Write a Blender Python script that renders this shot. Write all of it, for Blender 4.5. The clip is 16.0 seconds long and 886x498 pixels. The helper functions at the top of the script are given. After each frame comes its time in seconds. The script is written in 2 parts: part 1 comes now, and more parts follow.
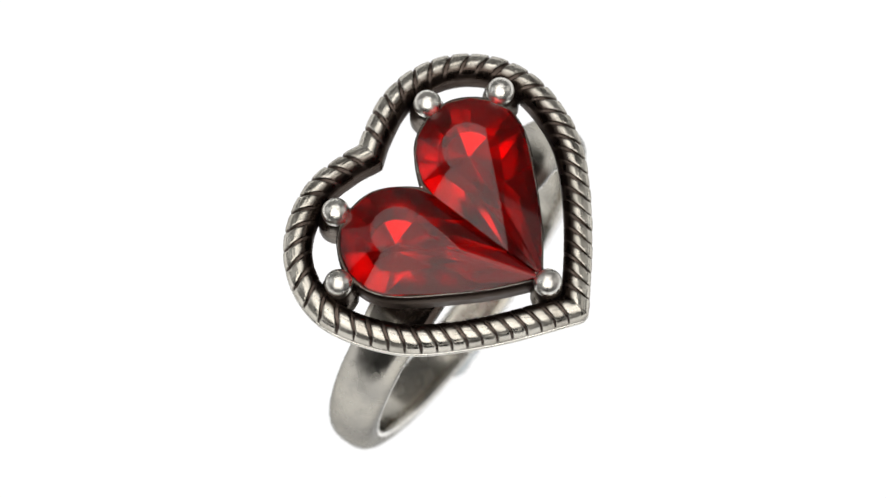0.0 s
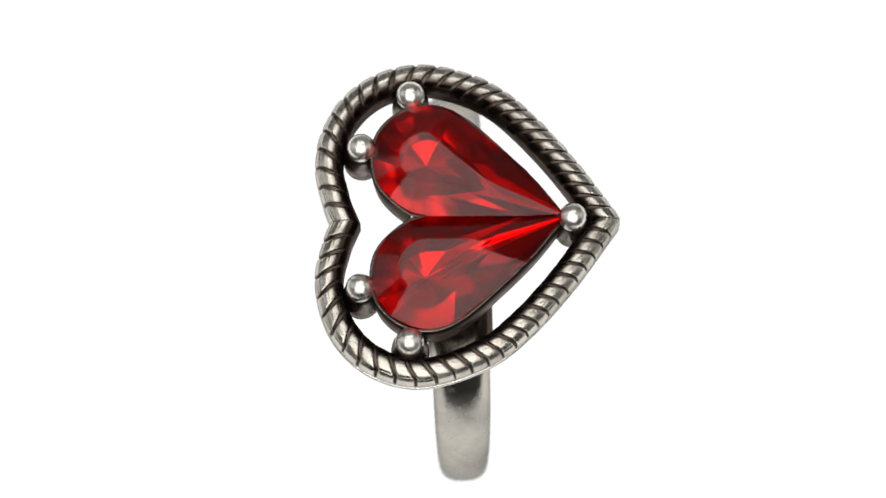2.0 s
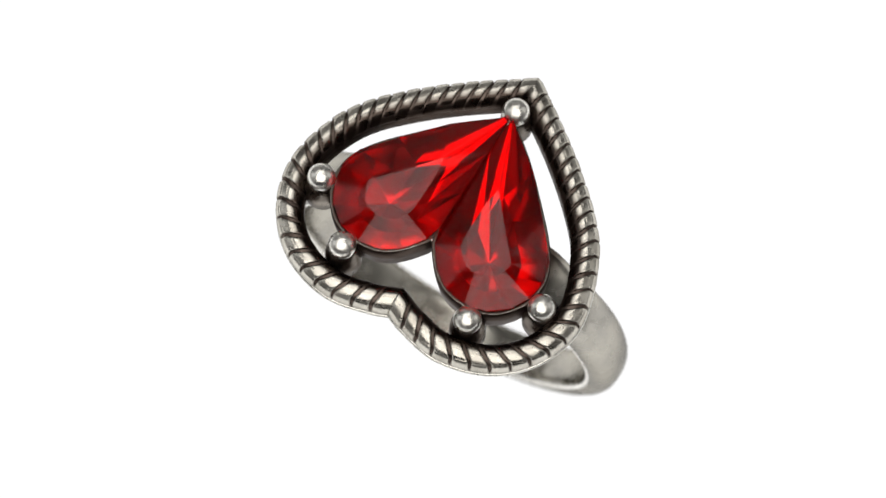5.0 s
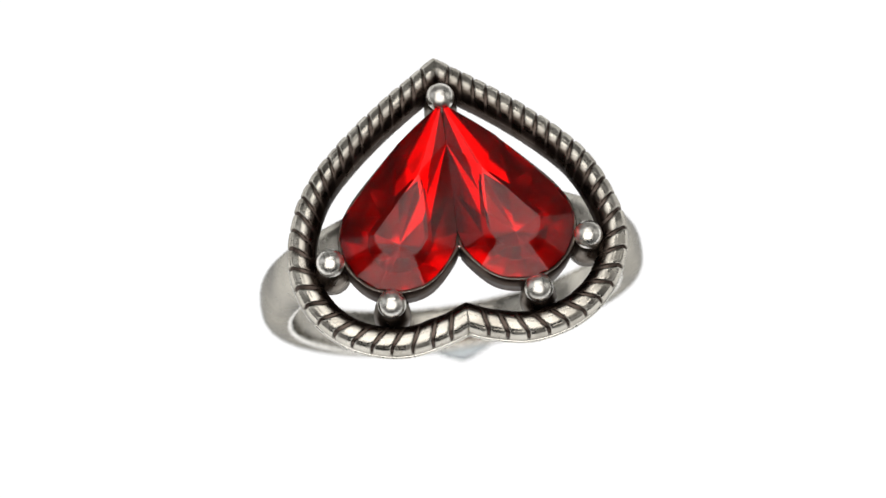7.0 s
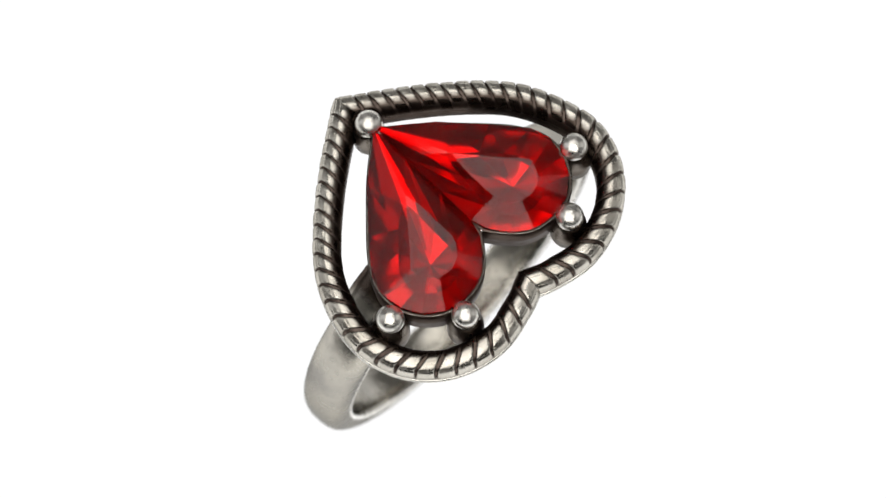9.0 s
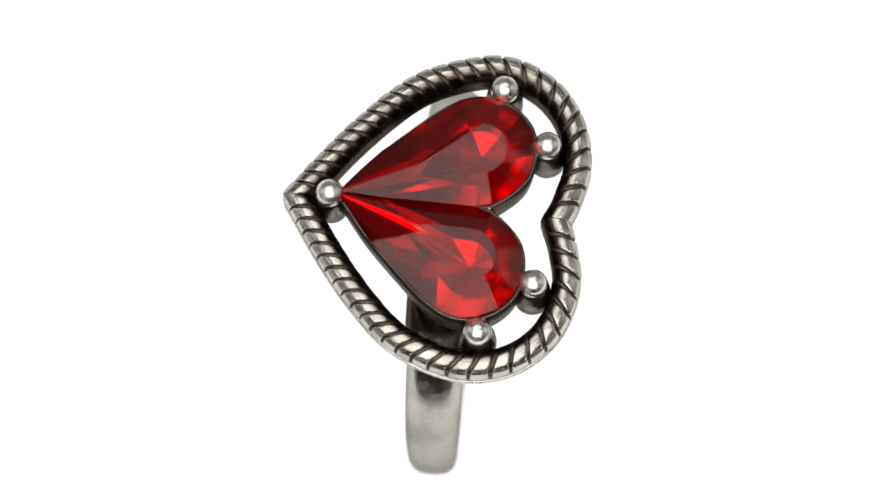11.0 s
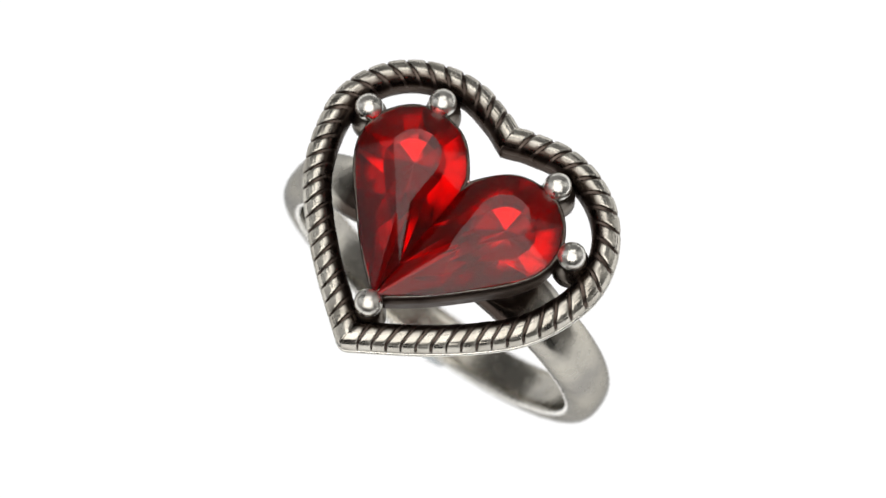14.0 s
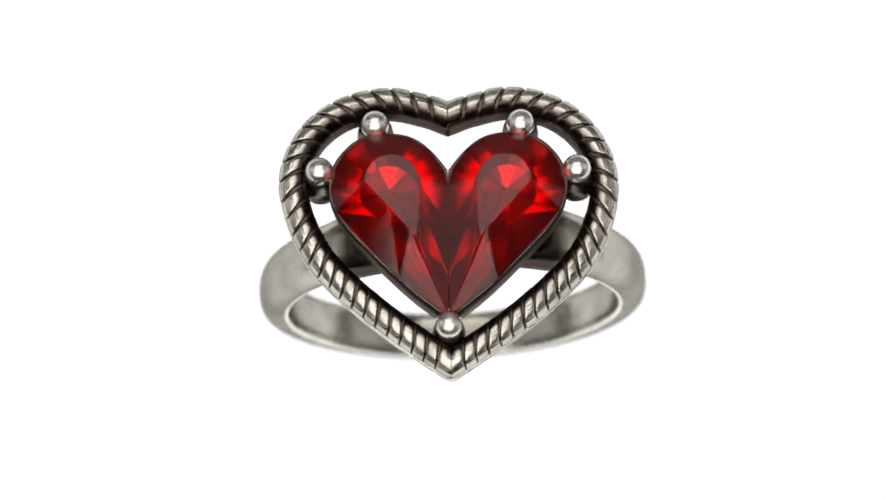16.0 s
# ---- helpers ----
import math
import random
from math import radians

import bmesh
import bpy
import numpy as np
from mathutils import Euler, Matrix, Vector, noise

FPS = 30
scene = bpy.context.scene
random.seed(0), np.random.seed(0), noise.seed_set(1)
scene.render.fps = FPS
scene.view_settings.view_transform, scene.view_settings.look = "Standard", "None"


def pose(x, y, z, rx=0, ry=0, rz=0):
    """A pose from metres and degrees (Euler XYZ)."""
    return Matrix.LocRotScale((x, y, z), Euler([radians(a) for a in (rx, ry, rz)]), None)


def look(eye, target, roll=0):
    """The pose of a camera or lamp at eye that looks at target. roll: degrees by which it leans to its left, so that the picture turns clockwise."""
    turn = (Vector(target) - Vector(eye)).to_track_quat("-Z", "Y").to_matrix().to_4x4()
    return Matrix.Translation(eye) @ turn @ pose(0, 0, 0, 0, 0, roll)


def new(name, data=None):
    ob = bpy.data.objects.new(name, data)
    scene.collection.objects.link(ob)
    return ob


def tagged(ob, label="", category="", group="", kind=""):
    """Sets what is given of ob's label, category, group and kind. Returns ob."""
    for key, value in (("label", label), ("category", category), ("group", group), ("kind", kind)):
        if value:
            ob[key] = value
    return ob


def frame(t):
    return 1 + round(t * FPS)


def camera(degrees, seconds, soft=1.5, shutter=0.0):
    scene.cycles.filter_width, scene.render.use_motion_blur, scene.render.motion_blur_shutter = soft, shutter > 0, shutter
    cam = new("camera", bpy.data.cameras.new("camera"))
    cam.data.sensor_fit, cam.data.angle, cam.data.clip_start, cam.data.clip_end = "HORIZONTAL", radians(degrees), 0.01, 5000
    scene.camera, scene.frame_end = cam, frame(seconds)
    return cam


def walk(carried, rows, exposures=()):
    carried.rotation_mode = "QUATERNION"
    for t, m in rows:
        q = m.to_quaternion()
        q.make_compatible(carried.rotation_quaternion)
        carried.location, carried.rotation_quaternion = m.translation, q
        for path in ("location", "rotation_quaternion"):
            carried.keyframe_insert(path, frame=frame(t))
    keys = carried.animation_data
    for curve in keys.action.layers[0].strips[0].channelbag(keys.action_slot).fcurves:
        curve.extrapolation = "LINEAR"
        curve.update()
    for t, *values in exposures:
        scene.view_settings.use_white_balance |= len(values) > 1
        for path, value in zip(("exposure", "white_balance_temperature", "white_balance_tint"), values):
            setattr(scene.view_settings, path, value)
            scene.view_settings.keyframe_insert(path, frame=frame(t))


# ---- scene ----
cam = camera(15.0, 16.0, soft=1.4)
EYE = (-0.000737, -0.053274, 0.178351)
AIM = (-0.000440, -0.001769, 0.021596)
walk(cam, [(0.0, look(EYE, AIM, -1.3)), (16.0, look(EYE, AIM, -1.3))])
cam.data.dof.use_dof = True
cam.data.dof.focus_distance = 0.1645
cam.data.dof.aperture_fstop = 48.0

# one unit of the drawing of the ring, in metres: the finger hole is 624 units, 17.3 mm
U = 0.0000277

# ---- light: soft boxes and an unseen surround above a back-lit turntable ----
world = bpy.data.worlds.new("studio_air")
scene.world = world
world.use_nodes = True
world.node_tree.nodes["Background"].inputs["Color"].default_value = (0.9, 0.95, 1.0, 1)
world.node_tree.nodes["Background"].inputs["Strength"].default_value = 0.05


def soft_box(name, eye, target, w, h, watts, colour):
    data = bpy.data.lights.new(name, "AREA")
    data.shape, data.size, data.size_y = "RECTANGLE", w, h
    data.energy, data.color = watts, colour
    ob = new(name, data)
    ob.matrix_world = look(eye, target)
    return tagged(ob, "white fabric soft box lamp above the turntable", "studio lamp")


soft_box("soft_box_front", (-0.02, -0.118, 0.305), (0, 0, 0.02), 0.41, 0.33, 0.74, (1.0, 0.97, 0.93))
soft_box("soft_box_top", (-0.02, 0.165, 0.405), (0, 0, 0.02), 0.40, 0.17, 0.33, (1.0, 0.98, 0.95))
soft_box("soft_box_side", (-0.37, 0.08, 0.24), (0, 0, 0.02), 0.24, 0.28, 0.09, (0.96, 0.98, 1.0))
soft_box("soft_box_side", (0.37, 0.06, 0.24), (0, 0, 0.02), 0.24, 0.28, 0.085, (1.0, 0.98, 0.94))


# ---- materials ----
def material(name):
    m = bpy.data.materials.new(name)
    m.use_nodes = True
    return m, m.node_tree.nodes, m.node_tree.links, m.node_tree.nodes["Principled BSDF"]


def silver_material(name, light, dark, rough, patina=False, grain=1.0, blotch=420, edge=0.45):
    """Antique silver: worn bright metal with grey tarnish and fine scratches; patina: blackened where the mesh says so."""
    m, N, L, b = material(name)
    tc = N.new("ShaderNodeTexCoord")
    big = N.new("ShaderNodeTexNoise")
    big.inputs["Scale"].default_value, big.inputs["Detail"].default_value = blotch, 5
    fine = N.new("ShaderNodeTexNoise")
    fine.inputs["Scale"].default_value, fine.inputs["Detail"].default_value = 5200, 3
    mid = N.new("ShaderNodeTexNoise")
    mid.inputs["Scale"].default_value, mid.inputs["Detail"].default_value = 1500, 2
    for n in (big, mid, fine):
        L.new(tc.outputs["Object"], n.inputs["Vector"])
    ramp = N.new("ShaderNodeValToRGB")
    ramp.color_ramp.elements[0].position, ramp.color_ramp.elements[1].position = 0.3, 0.68
    ramp.color_ramp.elements[0].color, ramp.color_ramp.elements[1].color = (*dark, 1), (*light, 1)
    L.new(big.outputs["Fac"], ramp.inputs["Fac"])
    colour = ramp.outputs["Color"]
    rr = N.new("ShaderNodeMapRange")
    rr.inputs["To Min"].default_value, rr.inputs["To Max"].default_value = rough - 0.07, rough + 0.1
    rr.inputs["From Min"].default_value, rr.inputs["From Max"].default_value = 0.3, 0.7
    L.new(mid.outputs["Fac"], rr.inputs["Value"])
    b.inputs["Metallic"].default_value = 1.0
    b.inputs["Specular Tint"].default_value = (edge, edge, edge, 1)
    rough_out = rr.outputs["Result"]
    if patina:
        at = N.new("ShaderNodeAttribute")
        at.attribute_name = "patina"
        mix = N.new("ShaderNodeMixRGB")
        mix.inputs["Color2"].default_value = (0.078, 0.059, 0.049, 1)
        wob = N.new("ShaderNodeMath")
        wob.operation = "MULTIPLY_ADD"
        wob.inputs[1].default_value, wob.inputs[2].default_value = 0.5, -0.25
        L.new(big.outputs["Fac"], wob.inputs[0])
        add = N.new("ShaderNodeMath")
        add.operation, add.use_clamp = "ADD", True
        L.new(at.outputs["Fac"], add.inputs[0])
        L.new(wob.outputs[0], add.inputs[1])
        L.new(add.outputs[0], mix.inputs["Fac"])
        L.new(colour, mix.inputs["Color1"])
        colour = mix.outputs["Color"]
    L.new(colour, b.inputs["Base Color"])
    L.new(rough_out, b.inputs["Roughness"])
    bump = N.new("ShaderNodeBump")
    bump.inputs["Strength"].default_value, bump.inputs["Distance"].default_value = 0.12 * grain, 0.00002
    L.new(fine.outputs["Fac"], bump.inputs["Height"])
    dents = N.new("ShaderNodeBump")
    dents.inputs["Strength"].default_value, dents.inputs["Distance"].default_value = 0.16 * grain, 0.00005
    L.new(mid.outputs["Fac"], dents.inputs["Height"])
    L.new(bump.outputs["Normal"], dents.inputs["Normal"])
    L.new(dents.outputs["Normal"], b.inputs["Normal"])
    return m


SILVER = silver_material("polished_silver", (0.95, 0.93, 0.87), (0.82, 0.80, 0.74), 0.27)
BALL_SILVER = silver_material("worn_polished_silver", (0.98, 0.96, 0.90), (0.86, 0.835, 0.77), 0.29, grain=2.0, blotch=700, edge=0.8)
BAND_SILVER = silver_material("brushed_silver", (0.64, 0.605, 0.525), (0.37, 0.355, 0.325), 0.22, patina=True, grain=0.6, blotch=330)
ROPE_SILVER = silver_material("worn_silver", (0.79, 0.755, 0.675), (0.43, 0.40, 0.345), 0.27, patina=True, grain=1.6, blotch=600)
PRONG_SILVER = silver_material("half_blackened_silver", (0.36, 0.325, 0.285), (0.085, 0.066, 0.056), 0.3, blotch=700)
EDGE_SILVER = silver_material("rubbed_silver", (0.95, 0.93, 0.88), (0.80, 0.78, 0.73), 0.22, edge=1.0)
OXIDE = silver_material("blackened_silver", (0.15, 0.117, 0.099), (0.07, 0.053, 0.045), 0.38)


def gem_materials():
    m, N, L, b = material("red_crystal")
    b.inputs["Base Color"].default_value = (0.75, 0.011, 0.015, 1)
    b.inputs["Roughness"].default_value = 0.02
    b.inputs["IOR"].default_value = 1.5
    b.inputs["Specular IOR Level"].default_value = 0.35
    b.inputs["Transmission Weight"].default_value = 1.0
    f, N, L, b = material("red_foil")
    b.inputs["Base Color"].default_value = (0.95, 0.015, 0.02, 1)
    b.inputs["Metallic"].default_value = 0.94
    b.inputs["Roughness"].default_value = 0.16
    return m, f


CRYSTAL, FOIL = gem_materials()


def glow_material(name, colour, strength):
    m, N, L, b = material(name)
    b.inputs["Base Color"].default_value = (0.06, 0.06, 0.06, 1)
    b.inputs["Roughness"].default_value = 0.6
    b.inputs["Specular IOR Level"].default_value = 0.1
    b.inputs["Emission Color"].default_value = (*colour, 1)
    b.inputs["Emission Strength"].default_value = strength
    return m


BACKLIT = glow_material("backlit_acrylic", (1, 1, 1), 1.0)


def fabric_material(name, low, high):
    m, N, L, b = material(name)
    no = N.new("ShaderNodeTexNoise")
    no.inputs["Scale"].default_value = 9
    r = N.new("ShaderNodeValToRGB")
    r.color_ramp.elements[0].color, r.color_ramp.elements[1].color = (low, low, low, 1), (high, high, high, 1)
    L.new(no.outputs["Fac"], r.inputs["Fac"])
    L.new(r.outputs["Color"], b.inputs["Base Color"])
    b.inputs["Roughness"].default_value = 0.9
    return m


FABRIC = fabric_material("surround_fabric", 0.46, 0.55)
DARK_SURROUND = fabric_material("dark_surround", 0.03, 0.05)


def putty_material():
    m, N, L, b = material("clear_putty")
    b.inputs["Base Color"].default_value = (0.9, 0.95, 0.97, 1)
    b.inputs["Roughness"].default_value = 0.25
    b.inputs["IOR"].default_value = 1.2
    b.inputs["Transmission Weight"].default_value = 0.9
    return m


PUTTY = putty_material()


# ---- mesh helpers ----
def mesh_ob(name, verts, faces, mats, parent=None, label="", smooth=True, slots=None, patina=None, lean=0.0):
    """One mesh from drawing units; lean: rise towards +x."""
    me = bpy.data.meshes.new(name)
    me.from_pydata([(v[0] * U, v[1] * U, (v[2] + lean * v[0]) * U) for v in np.array(verts, float)], [], faces)
    for mt in mats if isinstance(mats, (list, tuple)) else [mats]:
        me.materials.append(mt)
    if slots:
        me.polygons.foreach_set("material_index", slots)
    if patina is not None:
        me.attributes.new("patina", "FLOAT", "POINT").data.foreach_set("value", [float(p) for p in patina])
    bm = bmesh.new()
    bm.from_mesh(me)
    bmesh.ops.recalc_face_normals(bm, faces=bm.faces)
    bm.to_mesh(me)
    bm.free()
    me.polygons.foreach_set("use_smooth", [smooth] * len(me.polygons))
    me.update()
    ob = new(name, me)
    ob.parent = parent
    if label:
        ob["label"] = label
    return ob


def grid_faces(rows, cols, close_rows=False, close_cols=False):
    f = []
    for i in range(rows if close_rows else rows - 1):
        for j in range(cols if close_cols else cols - 1):
            a, b = i, (i + 1) % rows
            c, d = j, (j + 1) % cols
            f.append((a * cols + c, b * cols + c, b * cols + d, a * cols + d))
    return f


def smooth_step(a, b, x):
    t = min(1.0, max(0.0, (x - a) / (b - a)))
    return t * t * (3 - 2 * t)


def spline(points, steps):
    """A Catmull-Rom curve through the points."""
    pts = [np.array(p, float) for p in points]
    pts = [2 * pts[0] - pts[1]] + pts + [2 * pts[-1] - pts[-2]]
    out = []
    for i in range(1, len(pts) - 2):
        p0, p1, p2, p3 = pts[i - 1:i + 3]
        for k in range(steps):
            t = k / steps
            out.append(0.5 * (2 * p1 + (p2 - p0) * t + (2 * p0 - 5 * p1 + 4 * p2 - p3) * t * t + (3 * p1 - p0 - 3 * p2 + p3) * t ** 3))
    out.append(pts[-2])
    return np.array(out)


LEAN, ROPE_LEAN = 0.014, -0.018   # the stones sit a little higher on one side

# ---- the ring: x across the heart, y from its tip to its lobes, z up from the turntable ----
BALL_Z = 799.5          # height of the ball tips
ROPE_Z = BALL_Z - 37    # height of the rope's middle
BAND_R, HOLE_R = 365.0, 311.0
ROPE_R = 27.2
ROPE_X = 3.5            # the rope sits a little off the stones' middle

ring = tagged(new("heart_ring"), "antique silver heart ring with two red crystals, standing upright", "ring")

HALF = [(0, 184), (42, 200), (113, 212), (192, 190), (248, 140), (275.5, 70), (267.5, 0), (234.5, -74.5), (182, -135), (103, -203), (0, -276)]


class HalfHeart:
    """The right half of the heart's middle line by length, drawn out straight past both ends."""

    def __init__(self, points):
        p = spline(points, 24)
        a, b = p[0] - p[1], p[-1] - p[-2]
        p = np.vstack([p[0] + 60 * a / np.linalg.norm(a), p, p[-1] + 60 * b / np.linalg.norm(b)])
        self.p = p
        self.s = np.concatenate([[0], np.cumsum(np.linalg.norm(np.diff(p, axis=0), axis=1))]) - 60
        self.length = self.s[-1] - 60

    def at(self, s):
        return np.array([np.interp(s, self.s, self.p[:, 0]), np.interp(s, self.s, self.p[:, 1])])

    def normal(self, s):
        d = self.at(s + 6) - self.at(s - 6)
        d /= np.linalg.norm(d)
        return np.array([-d[1], d[0]])


HEART = HalfHeart(HALF)


def rope_point(s, ang, r):
    """A point on the rope's skin; ang: 0 outwards, 90 up, 180 inwards. The halves meet in a mitre at x = 0."""
    p, n = HEART.at(s), HEART.normal(s)
    c, q = math.cos(radians(ang)), math.sin(radians(ang))
    return mitred(p + n * r * c, n) + [ROPE_Z + r * q]


def mitred(p, n):
    x, y = p
    if x < 0:
        y += x * n[0] / n[1] if abs(n[1]) > 0.2 else 0
        x = 0.0
    return [x, max(y, -303 + 0.014 * x * x)] if y < -250 and x < 24 else [x, y]


def mirror(verts):
    return [(-v[0], v[1], v[2]) for v in verts]


def shifted(verts):
    out = []
    for x, y, z in verts:
        full = 3.0 * smooth_step(20, 170, x) * smooth_step(20, 150, y)   # one lobe is a little fuller
        out.append((x + 0.6 * full + ROPE_X * (1 - smooth_step(-60, 150, y)), y + full, z))
    return out


def inner_patina(ang):
    return smooth_step(91, 110, ang)


def build_rope():
    rope = new("rope_border")
    rope.parent = ring
    rope["label"] = "twisted silver rope border with blackened grooves"
    # blackened core
    half = np.linspace(-40, HEART.length + 40, 150)
    angs = np.linspace(0, 360, 37)[:-1]
    verts = [rope_point(s, a, ROPE_R - 4.2 + 1.2 * smooth_step(97, 125, a) * (1 - smooth_step(230, 270, a))) for s in half for a in angs]
    for v in (verts, mirror(verts)):
        mesh_ob("rope_core", shifted(v), grid_faces(len(half), len(angs), close_cols=True), OXIDE, rope, lean=ROPE_LEAN)
    # thin bright edge round the foot of the rope
    angs = np.linspace(0, 360, 9)[:-1]
    verts = []
    for s in half:
        for a in angs:
            c, q = math.cos(radians(a)), math.sin(radians(a))
            p, n = HEART.at(s), HEART.normal(s)
            verts.append(mitred(p + n * (22.5 + 4.5 * c), n) + [ROPE_Z - 22 + 4 * q])
    for v in (verts, mirror(verts)):
        mesh_ob("foot_rim", shifted(v), grid_faces(len(half), len(angs), close_cols=True), SILVER, rope, "thin bright silver edge", lean=ROPE_LEAN)
    # upright wall inside the rope
    prof = [(-14, 6), (-22.6, -1), (-23.6, -10), (-23.6, -34), (-21.5, -38), (-12, -38)]
    verts = []
    for s in half:
        p, n = HEART.at(s), HEART.normal(s)
        verts += [mitred(p + n * d, n) + [ROPE_Z + z] for d, z in prof]
    for v in (verts, mirror(verts)):
        mesh_ob("inner_wall", shifted(v), grid_faces(len(half), len(prof), close_cols=True), OXIDE, rope, "blackened inner wall", lean=ROPE_LEAN)
    # ridges
    count = 28
    share = np.array([1.1 - 0.2 * smooth_step(0.4, 0.62, (i + 0.5) / count) for i in range(count)])
    ends = np.concatenate([[0], np.cumsum(share)]) * HEART.length / share.sum()
    ks = np.array([-1, -0.96, -0.9, -0.8, -0.6, -0.3, 0, 0.3, 0.6, 0.8, 0.9, 0.96, 1])
    ups = np.concatenate([np.linspace(0, 0.4, 9), np.linspace(0.42, 0.64, 18), np.linspace(0.68, 1, 9)])
    rnd = random.Random(4)
    for i in range(count):
        mid, pitch = 0.5 * (ends[i] + ends[i + 1]), ends[i + 1] - ends[i]
        f = mid / HEART.length
        for side in (1, -1):
            straight, easy = smooth_step(0.42, 0.58, f), 1 - 0.3 * smooth_step(0.9, 1.0, f) - 0.2 * (1 - smooth_step(0, 0.1, f))
            slant = easy * (0.52 + 0.18 * straight if side > 0 else 0.6 - 0.1 * straight)
            wide, tall, jit = rnd.uniform(-0.015, 0.015), rnd.uniform(-0.6, 0.6), rnd.uniform(-0.6, 0.6)
            nick = 46 + rnd.uniform(-7, 7)
            verts, pat = [], []
            for up in ups:
                for k in ks:
                    a = -72 + up * (72 + 182)
                    s = mid + jit + k * 0.5 * pitch * (1.0 + wide - 0.12 * smooth_step(-20, 48, a) - 0.06 * smooth_step(45, 100, a)) + slant * ROPE_R * min(math.cos(radians(a)), 0.6 + 0.15 * math.cos(radians(a)))
                    if i == count - 1 and k > 0:
                        s += k * 34
                    if i == 0 and k < 0:
                        s += k * 34
                    r = ROPE_R + tall - (0.4 * k * k + 5.0 * abs(k) ** 14) * smooth_step(-40, 15, a) * (1 - 0.9 * smooth_step(97, 112, a)) - 2.6 * smooth_step(104, 140, a)
                    r -= 0.55 * math.exp(-((a - nick) / 3.0) ** 2) + 0.4 * math.exp(-((a - nick - 27) / 3.0) ** 2)   # rubbed flats
                    verts.append(rope_point(s, a, r))
                    pat.append(max(inner_patina(a + 18 * abs(k) ** 3), 0.95 * smooth_step(0.82, 1.0, abs(k)) * smooth_step(-25, 6, a)))
            mesh_ob("ridge", shifted(verts if side > 0 else mirror(verts)), grid_faces(len(ups), len(ks)), ROPE_SILVER, rope, patina=pat, lean=ROPE_LEAN)


build_rope()


def band_section(half_w, thick):
    """Half-round outside, slightly eased flat inside: (radial height over the hole, along y)."""
    pts = []
    for a in np.linspace(0, 180, 19):
        c, q = math.cos(radians(a)), math.sin(radians(a))
        pts.append((6 + (thick - 6) * abs(q) ** 0.62, half_w * (abs(c) ** 0.8) * (1 if c > 0 else -1)))
    for y in np.linspace(-0.93, 0.93, 9):
        pts.append((4 * abs(y) ** 6, half_w * y))
    return pts


BAND_Y = -13.0
BAND_Z = BAND_R


def build_band():
    verts, pat, n = [], [], 160
    for i in range(n):
        a = 2 * math.pi * i / n
        up = math.cos(a)
        half_w = 44 + 8 * smooth_step(-0.6, 0.7, up) + 7 * smooth_step(0.7, 0.85, up)
        sec = band_section(half_w, BAND_R - HOLE_R)
        for h, y in sec:
            r = HOLE_R + h
            bx = r * math.sin(a)
            verts.append((6.0 + bx - 0.032 * y, BAND_Y + y + 0.032 * bx, BAND_Z + r * up * (0.968 if up < 0 else 1)))   # a little flat below
            x = abs(r * math.sin(a))
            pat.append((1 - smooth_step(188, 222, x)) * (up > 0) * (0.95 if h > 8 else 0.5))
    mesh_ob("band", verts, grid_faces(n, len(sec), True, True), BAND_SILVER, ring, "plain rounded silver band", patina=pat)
    # rubbed bright edges beside the finger hole
    for side in (1, -1):
        verts, sec = [], [(9.0, 1.003), (5.0, 1.0), (1.6, 0.965), (0.4, 0.91), (3.5, 0.9), (8.0, 0.95)]
        for i in range(n):
            a = 2 * math.pi * i / n
            up = math.cos(a)
            half_w = 44 + 8 * smooth_step(-0.6, 0.7, up) + 7 * smooth_step(0.7, 0.85, up)
            for h, w in sec:
                r, y = HOLE_R + h - 0.9, side * half_w * w
                bx = r * math.sin(a)
                verts.append((6.0 + bx - 0.032 * y, BAND_Y + y + 0.032 * bx, BAND_Z + r * up * (0.968 if up < 0 else 1)))
        mesh_ob("band_edge", verts, grid_faces(n, len(sec), True, True), EDGE_SILVER, ring, "rubbed bright inner edge")


build_band()

GIRDLE_Z = BALL_Z + 8


def pear(n):
    """The outline of the right stone: a round lobe that narrows to the tip of the heart."""
    pts = []
    key = [(4, -199), (67, -148.5), (128, -88), (180, -30), (206, 22), (200, 78), (162, 123), (110, 136), (58, 124), (14, 80), (1.5, 46), (1, -60), (3, -140), (3.5, -192), (4, -199)]
    p = spline(key, 20)
    s = np.concatenate([[0], np.cumsum(np.linalg.norm(np.diff(p, axis=0), axis=1))])
    for t in np.linspace(0, s[-1], n + 1)[:-1]:
        pts.append(np.array([max(0.5, np.interp(t, s, p[:, 0])), np.interp(t, s, p[:, 1])]))
    return pts


def grown(pts, d):
    """The outline moved outwards by d."""
    out = []
    for i, p in enumerate(pts):
        t = pts[(i + 1) % len(pts)] - pts[i - 1]
        t = t / (np.linalg.norm(t) + 1e-9)
        q = p + d * np.array([t[1], -t[0]])
        out.append(np.array([max(0.02, q[0]), q[1]]))
    return out


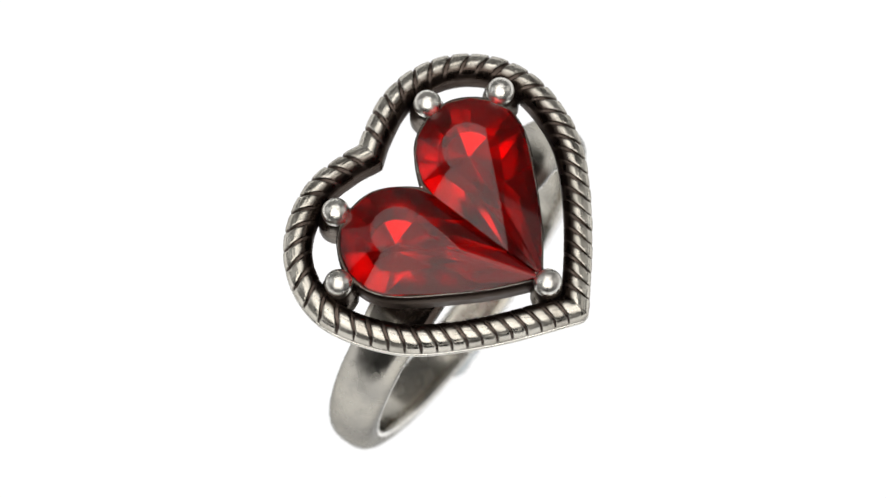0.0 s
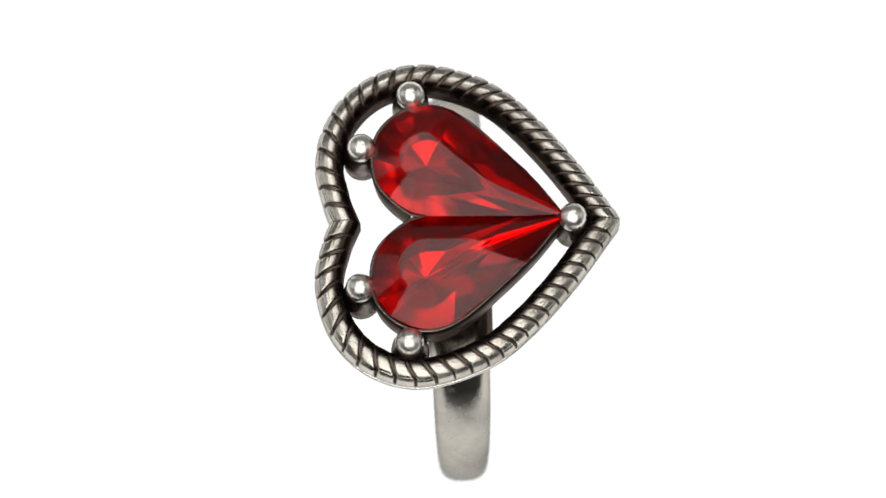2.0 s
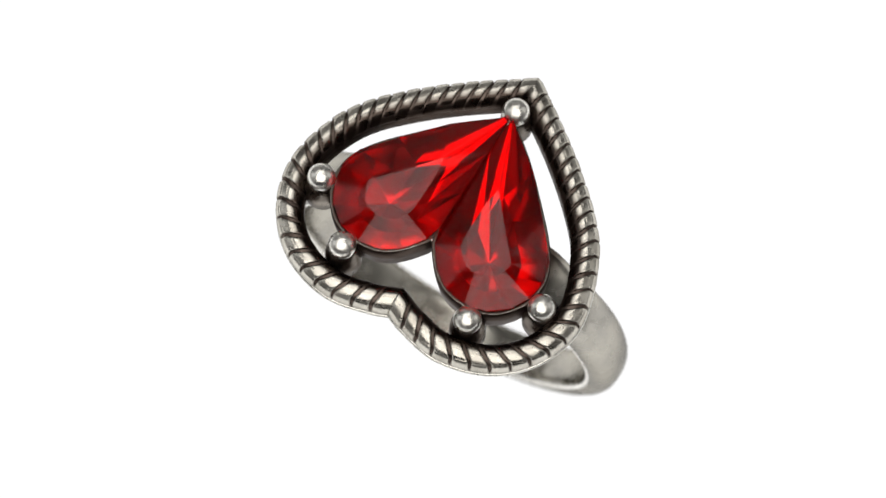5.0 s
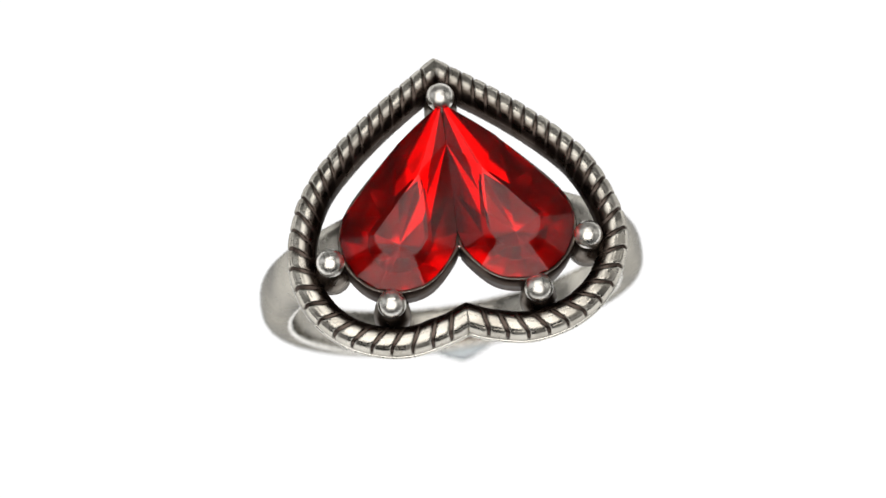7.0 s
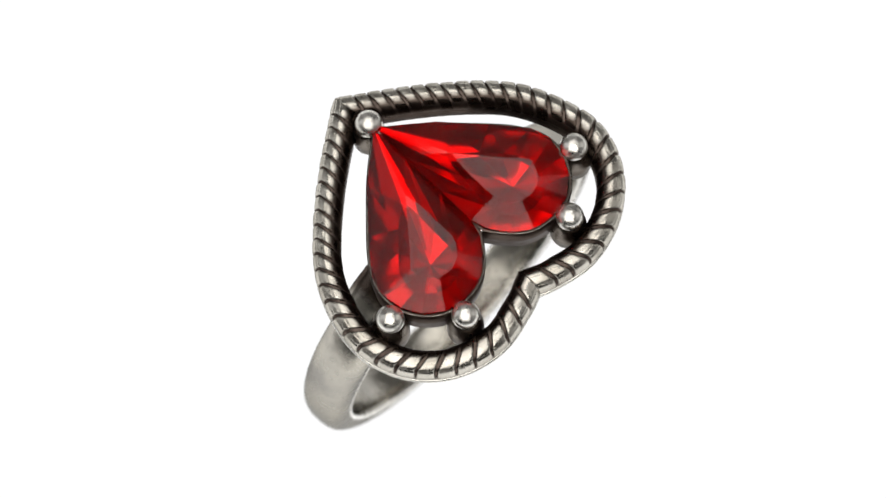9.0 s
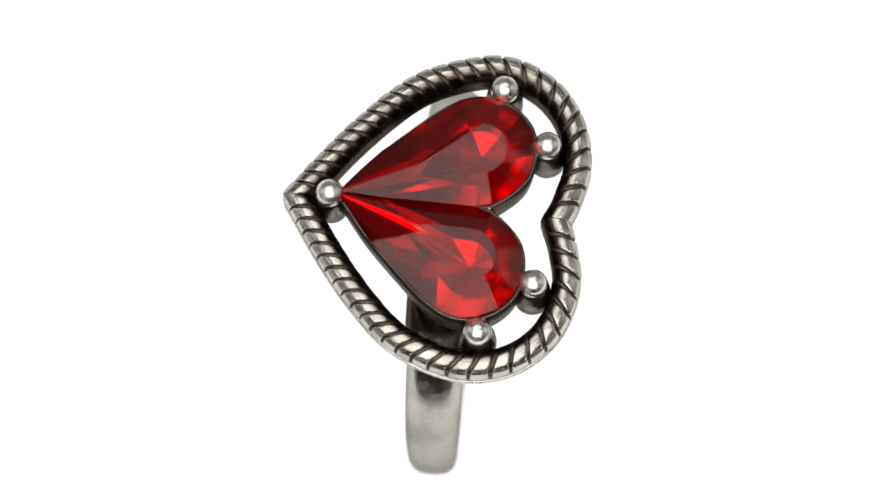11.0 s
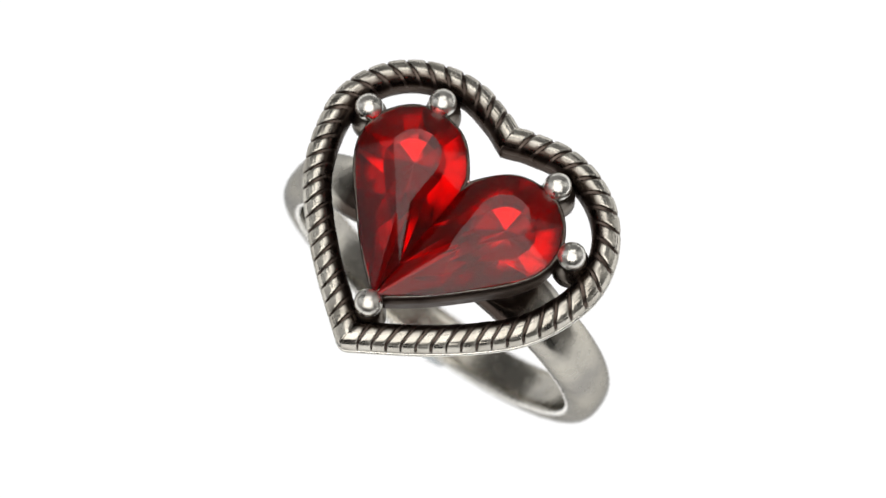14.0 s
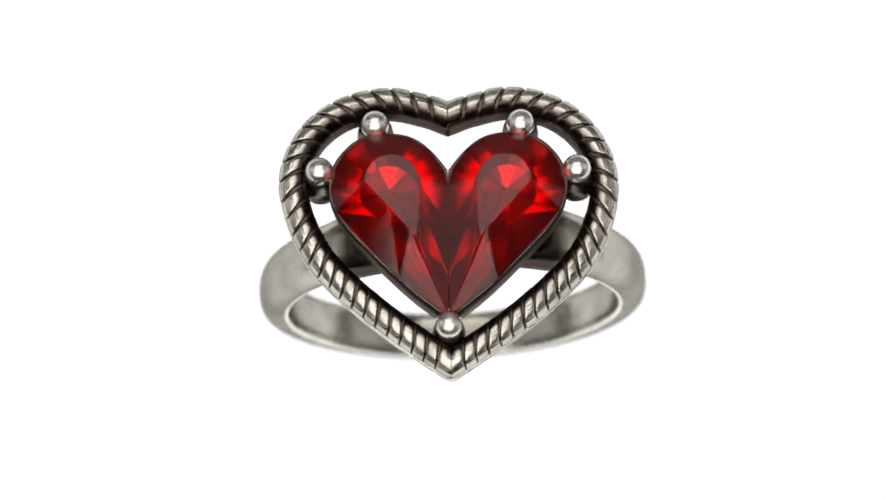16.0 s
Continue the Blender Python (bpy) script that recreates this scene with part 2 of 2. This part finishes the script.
def build_stone(side):
    flip = (lambda v: v) if side > 0 else mirror
    # corners of the cut: the tip, the long sides and the round lobe
    girdle = [np.array(p, float) for p in ((2.0, -202), (86, -136), (150, -65), (198, -8), (209, 30), (202, 68), (184, 102), (151, 128), (110, 137), (68, 130), (34, 107), (9, 70), (0.5, 40), (0.15, -40), (0.15, -130))]
    m = len(girdle)
    crown_c, k = np.array([95.0, 46.0]), 0.46
    # the long side of the table runs straight from its point to the lobe
    table_xy = [crown_c + k * (p - crown_c) for p in girdle]
    table_xy[0], table_xy[1], table_xy[2], table_xy[3] = np.array([57.0, -66.0]), np.array([68.0, -53.0]), np.array([103.0, -12.0]), np.array([137.0, 27.0])
    low = [(p[0], p[1], GIRDLE_Z - 5) for p in girdle]
    top = [(p[0], p[1], GIRDLE_Z + (4 if i == 0 else 0)) for i, p in enumerate(girdle)]
    table = [(*p, GIRDLE_Z + 29) for p in table_xy]
    cul = np.array([104.0, 42.0])
    # the keel towards the tip lies flatter than the round lobe
    mids = [(*(cul + 0.44 * (p - cul)), GIRDLE_Z - 47 + 22 * (1 - smooth_step(-190, 10, p[1]))) for p in girdle]
    verts = low + top + table + mids + [(*cul, GIRDLE_Z - 62)]
    faces, slots = [], []
    for i in range(m):
        j = (i + 1) % m
        faces.append((i, j, m + j, m + i)), slots.append(0)
        faces.append((m + i, m + j, 2 * m + j, 2 * m + i)), slots.append(0)
        faces.append((j, i, 3 * m + i, 3 * m + j)), slots.append(1)
        faces.append((3 * m + j, 3 * m + i, 4 * m)), slots.append(1)
    faces.append(tuple(range(2 * m, 3 * m))), slots.append(0)
    mesh_ob("crystal", flip(verts), faces, [CRYSTAL, FOIL], ring, "faceted pear-cut red crystal", smooth=False, slots=slots, lean=LEAN)
    # collet that holds the stone
    out = pear(72)
    rings = [(grown(out, 2.4), GIRDLE_Z - 5), (grown(out, 5.0), GIRDLE_Z - 8), (grown(out, 4.5), GIRDLE_Z - 40), (grown(out, 1), BALL_Z - 72), (grown(out, -8), BALL_Z - 72), (grown(out, -6), GIRDLE_Z - 14), (grown(out, -3), GIRDLE_Z - 7)]
    verts = [(p[0], p[1], z if p[0] > 14 or p[1] > 40 else min(z, GIRDLE_Z - 24)) for pts, z in rings for p in pts]
    collet = mesh_ob("collet", flip(verts), grid_faces(len(rings), len(out), True, True), OXIDE, ring, "blackened silver collet", lean=LEAN)
    first = next(i for i, p in enumerate(out) if p[0] > 12 and out[i - 1][0] <= 12)
    line = [p for p in grown(out[first:] + out[:first], 2.6) if p[0] > 12]
    verts = []
    for i, p in enumerate(line):
        t = line[min(i + 1, len(line) - 1)] - line[max(i - 1, 0)]
        t /= np.linalg.norm(t) + 1e-9
        for a in np.linspace(0, 360, 7)[:-1]:
            q = p + np.array([t[1], -t[0]]) * 0.45 * math.cos(radians(a))
            verts.append((max(0.5, q[0]), q[1], GIRDLE_Z - 6 + 0.8 * math.sin(radians(a))))
    mesh_ob("collet_edge", flip(verts), grid_faces(len(line), 6, False, True), SILVER, collet, "bright worn edge", lean=LEAN)


build_stone(1)
build_stone(-1)


def turned(profile, x, y, n=36):
    """A round body from (radius, z) pairs."""
    return [(x + r * math.cos(2 * math.pi * i / n), y + r * math.sin(2 * math.pi * i / n), z) for r, z in profile for i in range(n)], n


def build_prong(x, y, foot):
    prof = [(0.5, -80), (foot, -80), (foot, -58), (foot - 2, -34), (26, -22), (23, -12), (12, -8), (0.5, -8)]
    v, n = turned([(r, BALL_Z + z) for r, z in prof], x, y)
    prong = mesh_ob("prong", v, grid_faces(len(prof), n, close_cols=True), PRONG_SILVER, ring, "half-blackened silver prong", lean=LEAN)
    prof = [(max(0.05, 25.5 * math.sin(radians(a))), 1 - 23.5 * math.cos(radians(a))) for a in np.linspace(0, 180, 22)]
    v, n = turned([(r, BALL_Z + z) for r, z in prof], x, y, 40)
    mesh_ob("ball_tip", v, grid_faces(len(prof), n, close_cols=True), BALL_SILVER, prong, "polished silver ball", lean=LEAN)


for bx, by, foot in ((0, -218.5, 30), (-229, 69.5, 34), (229, 69.5, 34), (-130, 157, 33), (130, 157, 33)):
    build_prong(bx, by, foot)


def build_bead(x, y, r):
    prof = [(max(0.05, r * math.sin(radians(a))), GIRDLE_Z - 4 - r * math.cos(radians(a))) for a in np.linspace(0, 180, 12)]
    v, n = turned(prof, x, y, 16)
    mesh_ob("bead", v, grid_faces(len(prof), n, close_cols=True), SILVER, ring, "tiny silver bead between the stones")


build_bead(0, 66, 3)
build_bead(0, -190, 2.6)


def build_putty():
    verts, n, rings = [], 28, 9
    for j in range(rings):
        q = j / (rings - 1)
        for i in range(n):
            a = 2 * math.pi * i / n
            r = 54 * math.cos(q * math.pi / 2 * 0.995) * (1 + 0.08 * math.sin(2 * a + 1) + 0.05 * math.sin(5 * a))
            verts.append((-14 + 1.1 * r * math.cos(a), BAND_Y + 2 + r * math.sin(a), 1 + 26 * math.sin(q * math.pi / 2)))
    mesh_ob("putty", verts, grid_faces(rings, n, close_cols=True) + [tuple(range(n))], PUTTY, ring, "dab of clear mounting putty")


build_putty()

# ---- turntable, and an unseen surround added for the metal to mirror ----
turntable = tagged(new("turntable"), "round back-lit white acrylic turntable, plain and spotless", "turntable", kind="structure")


def build_turntable():
    prof = [(1, -3), (7900, -3), (8000, -60), (8000, -420), (7900, -460), (1, -460)]
    v, n = turned(prof, 0, 0, 128)
    mesh_ob("turntable_top", v, grid_faces(len(prof), n, close_cols=True) + [tuple(range(n))], BACKLIT, turntable, smooth=False)


build_turntable()


def slab(name, x0, x1, y0, y1, z0, z1, mat, label):
    v = [(x / U, y / U, z / U) for z in (z0, z1) for x, y in ((x0, y0), (x1, y0), (x1, y1), (x0, y1))]
    f = [(0, 1, 2, 3), (4, 5, 6, 7), (0, 1, 5, 4), (1, 2, 6, 5), (2, 3, 7, 6), (3, 0, 4, 7)]
    ob = mesh_ob(name, v, f, mat, smooth=False)
    return tagged(ob, label, "studio", kind="structure")


slab("floor", -0.5, 0.5, -0.5, 0.5, -0.033, -0.013, FABRIC, "white studio table top under the turntable")
# pale panels out of view, added only as something for the silver to reflect
slab("surround_north", -0.5, 0.5, 0.45, 0.46, -0.013, 0.6, FABRIC, "unseen pale fabric panel, added for reflections in the silver")
# unseen dark panel, added so balls and band mirror darkness from the front
slab("surround_south", -0.5, 0.5, -0.46, -0.45, -0.013, 0.6, DARK_SURROUND, "unseen dark panel at the front, added for dark reflections in the silver")
slab("surround_east", 0.45, 0.46, -0.45, 0.45, -0.013, 0.6, FABRIC, "unseen pale fabric panel, added for reflections in the silver")
slab("surround_west", -0.46, -0.45, -0.45, 0.45, -0.013, 0.6, FABRIC, "unseen pale fabric panel, added for reflections in the silver")
slab("surround_top", -0.5, 0.5, -0.5, 0.5, 0.6, 0.61, FABRIC, "unseen pale fabric panel overhead, added for reflections in the silver")

# ---- turning: seconds, degrees, drift in mm ----
TURN = [
    (0.0, -308.56, 0.108, 0.197), (0.5, -298.81, 0.081, 0.016), (1.0, -289.19, 0.014, -0.159), (1.5, -279.48, -0.025, -0.178),
    (2.0, -269.91, -0.081, -0.160), (2.5, -260.39, -0.098, -0.047), (3.0, -250.84, -0.094, 0.106), (3.5, -241.23, -0.126, 0.166),
    (4.3, -225.59, -0.120, 0.102), (5.2, -207.85, -0.108, 0.127), (6.0, -192.11, -0.105, 0.114), (6.5, -182.57, -0.050, 0.003),
    (7.0, -173.09, 0.012, -0.070), (7.5, -163.67, 0.095, -0.066), (8.0, -154.18, 0.077, -0.010), (8.5, -144.71, 0.077, 0.020),
    (9.0, -135.16, 0.084, 0.129), (9.8, -119.59, 0.080, 0.150), (10.7, -102.08, 0.062, 0.116), (11.5, -86.40, 0.050, 0.115),
    (12.0, -76.76, 0.087, 0.122), (12.5, -67.05, 0.032, 0.083), (13.0, -57.46, -0.038, 0.037), (13.5, -47.97, -0.077, -0.054),
    (14.0, -38.20, -0.134, -0.065), (14.5, -28.24, -0.104, -0.092), (15.0, -18.54, -0.085, -0.019), (15.5, -9.13, -0.037, 0.109),
    (16.0, 0.43, 0.047, 0.190)]
OFF_AXIS = Vector((-6.3 * U, 0, 0))


def motions():
    rows, table = [], []
    for t, deg, dx, dy in TURN:
        turn = Matrix.Rotation(radians(deg - 1.66), 4, "Z")
        rows.append((t, Matrix.Translation((dx / 1000, dy / 1000, 0)) @ turn @ Matrix.Translation(OFF_AXIS)))
        table.append((t, Matrix.Rotation(radians(deg), 4, "Z")))
    walk(ring, rows)
    walk(turntable, table)


motions()
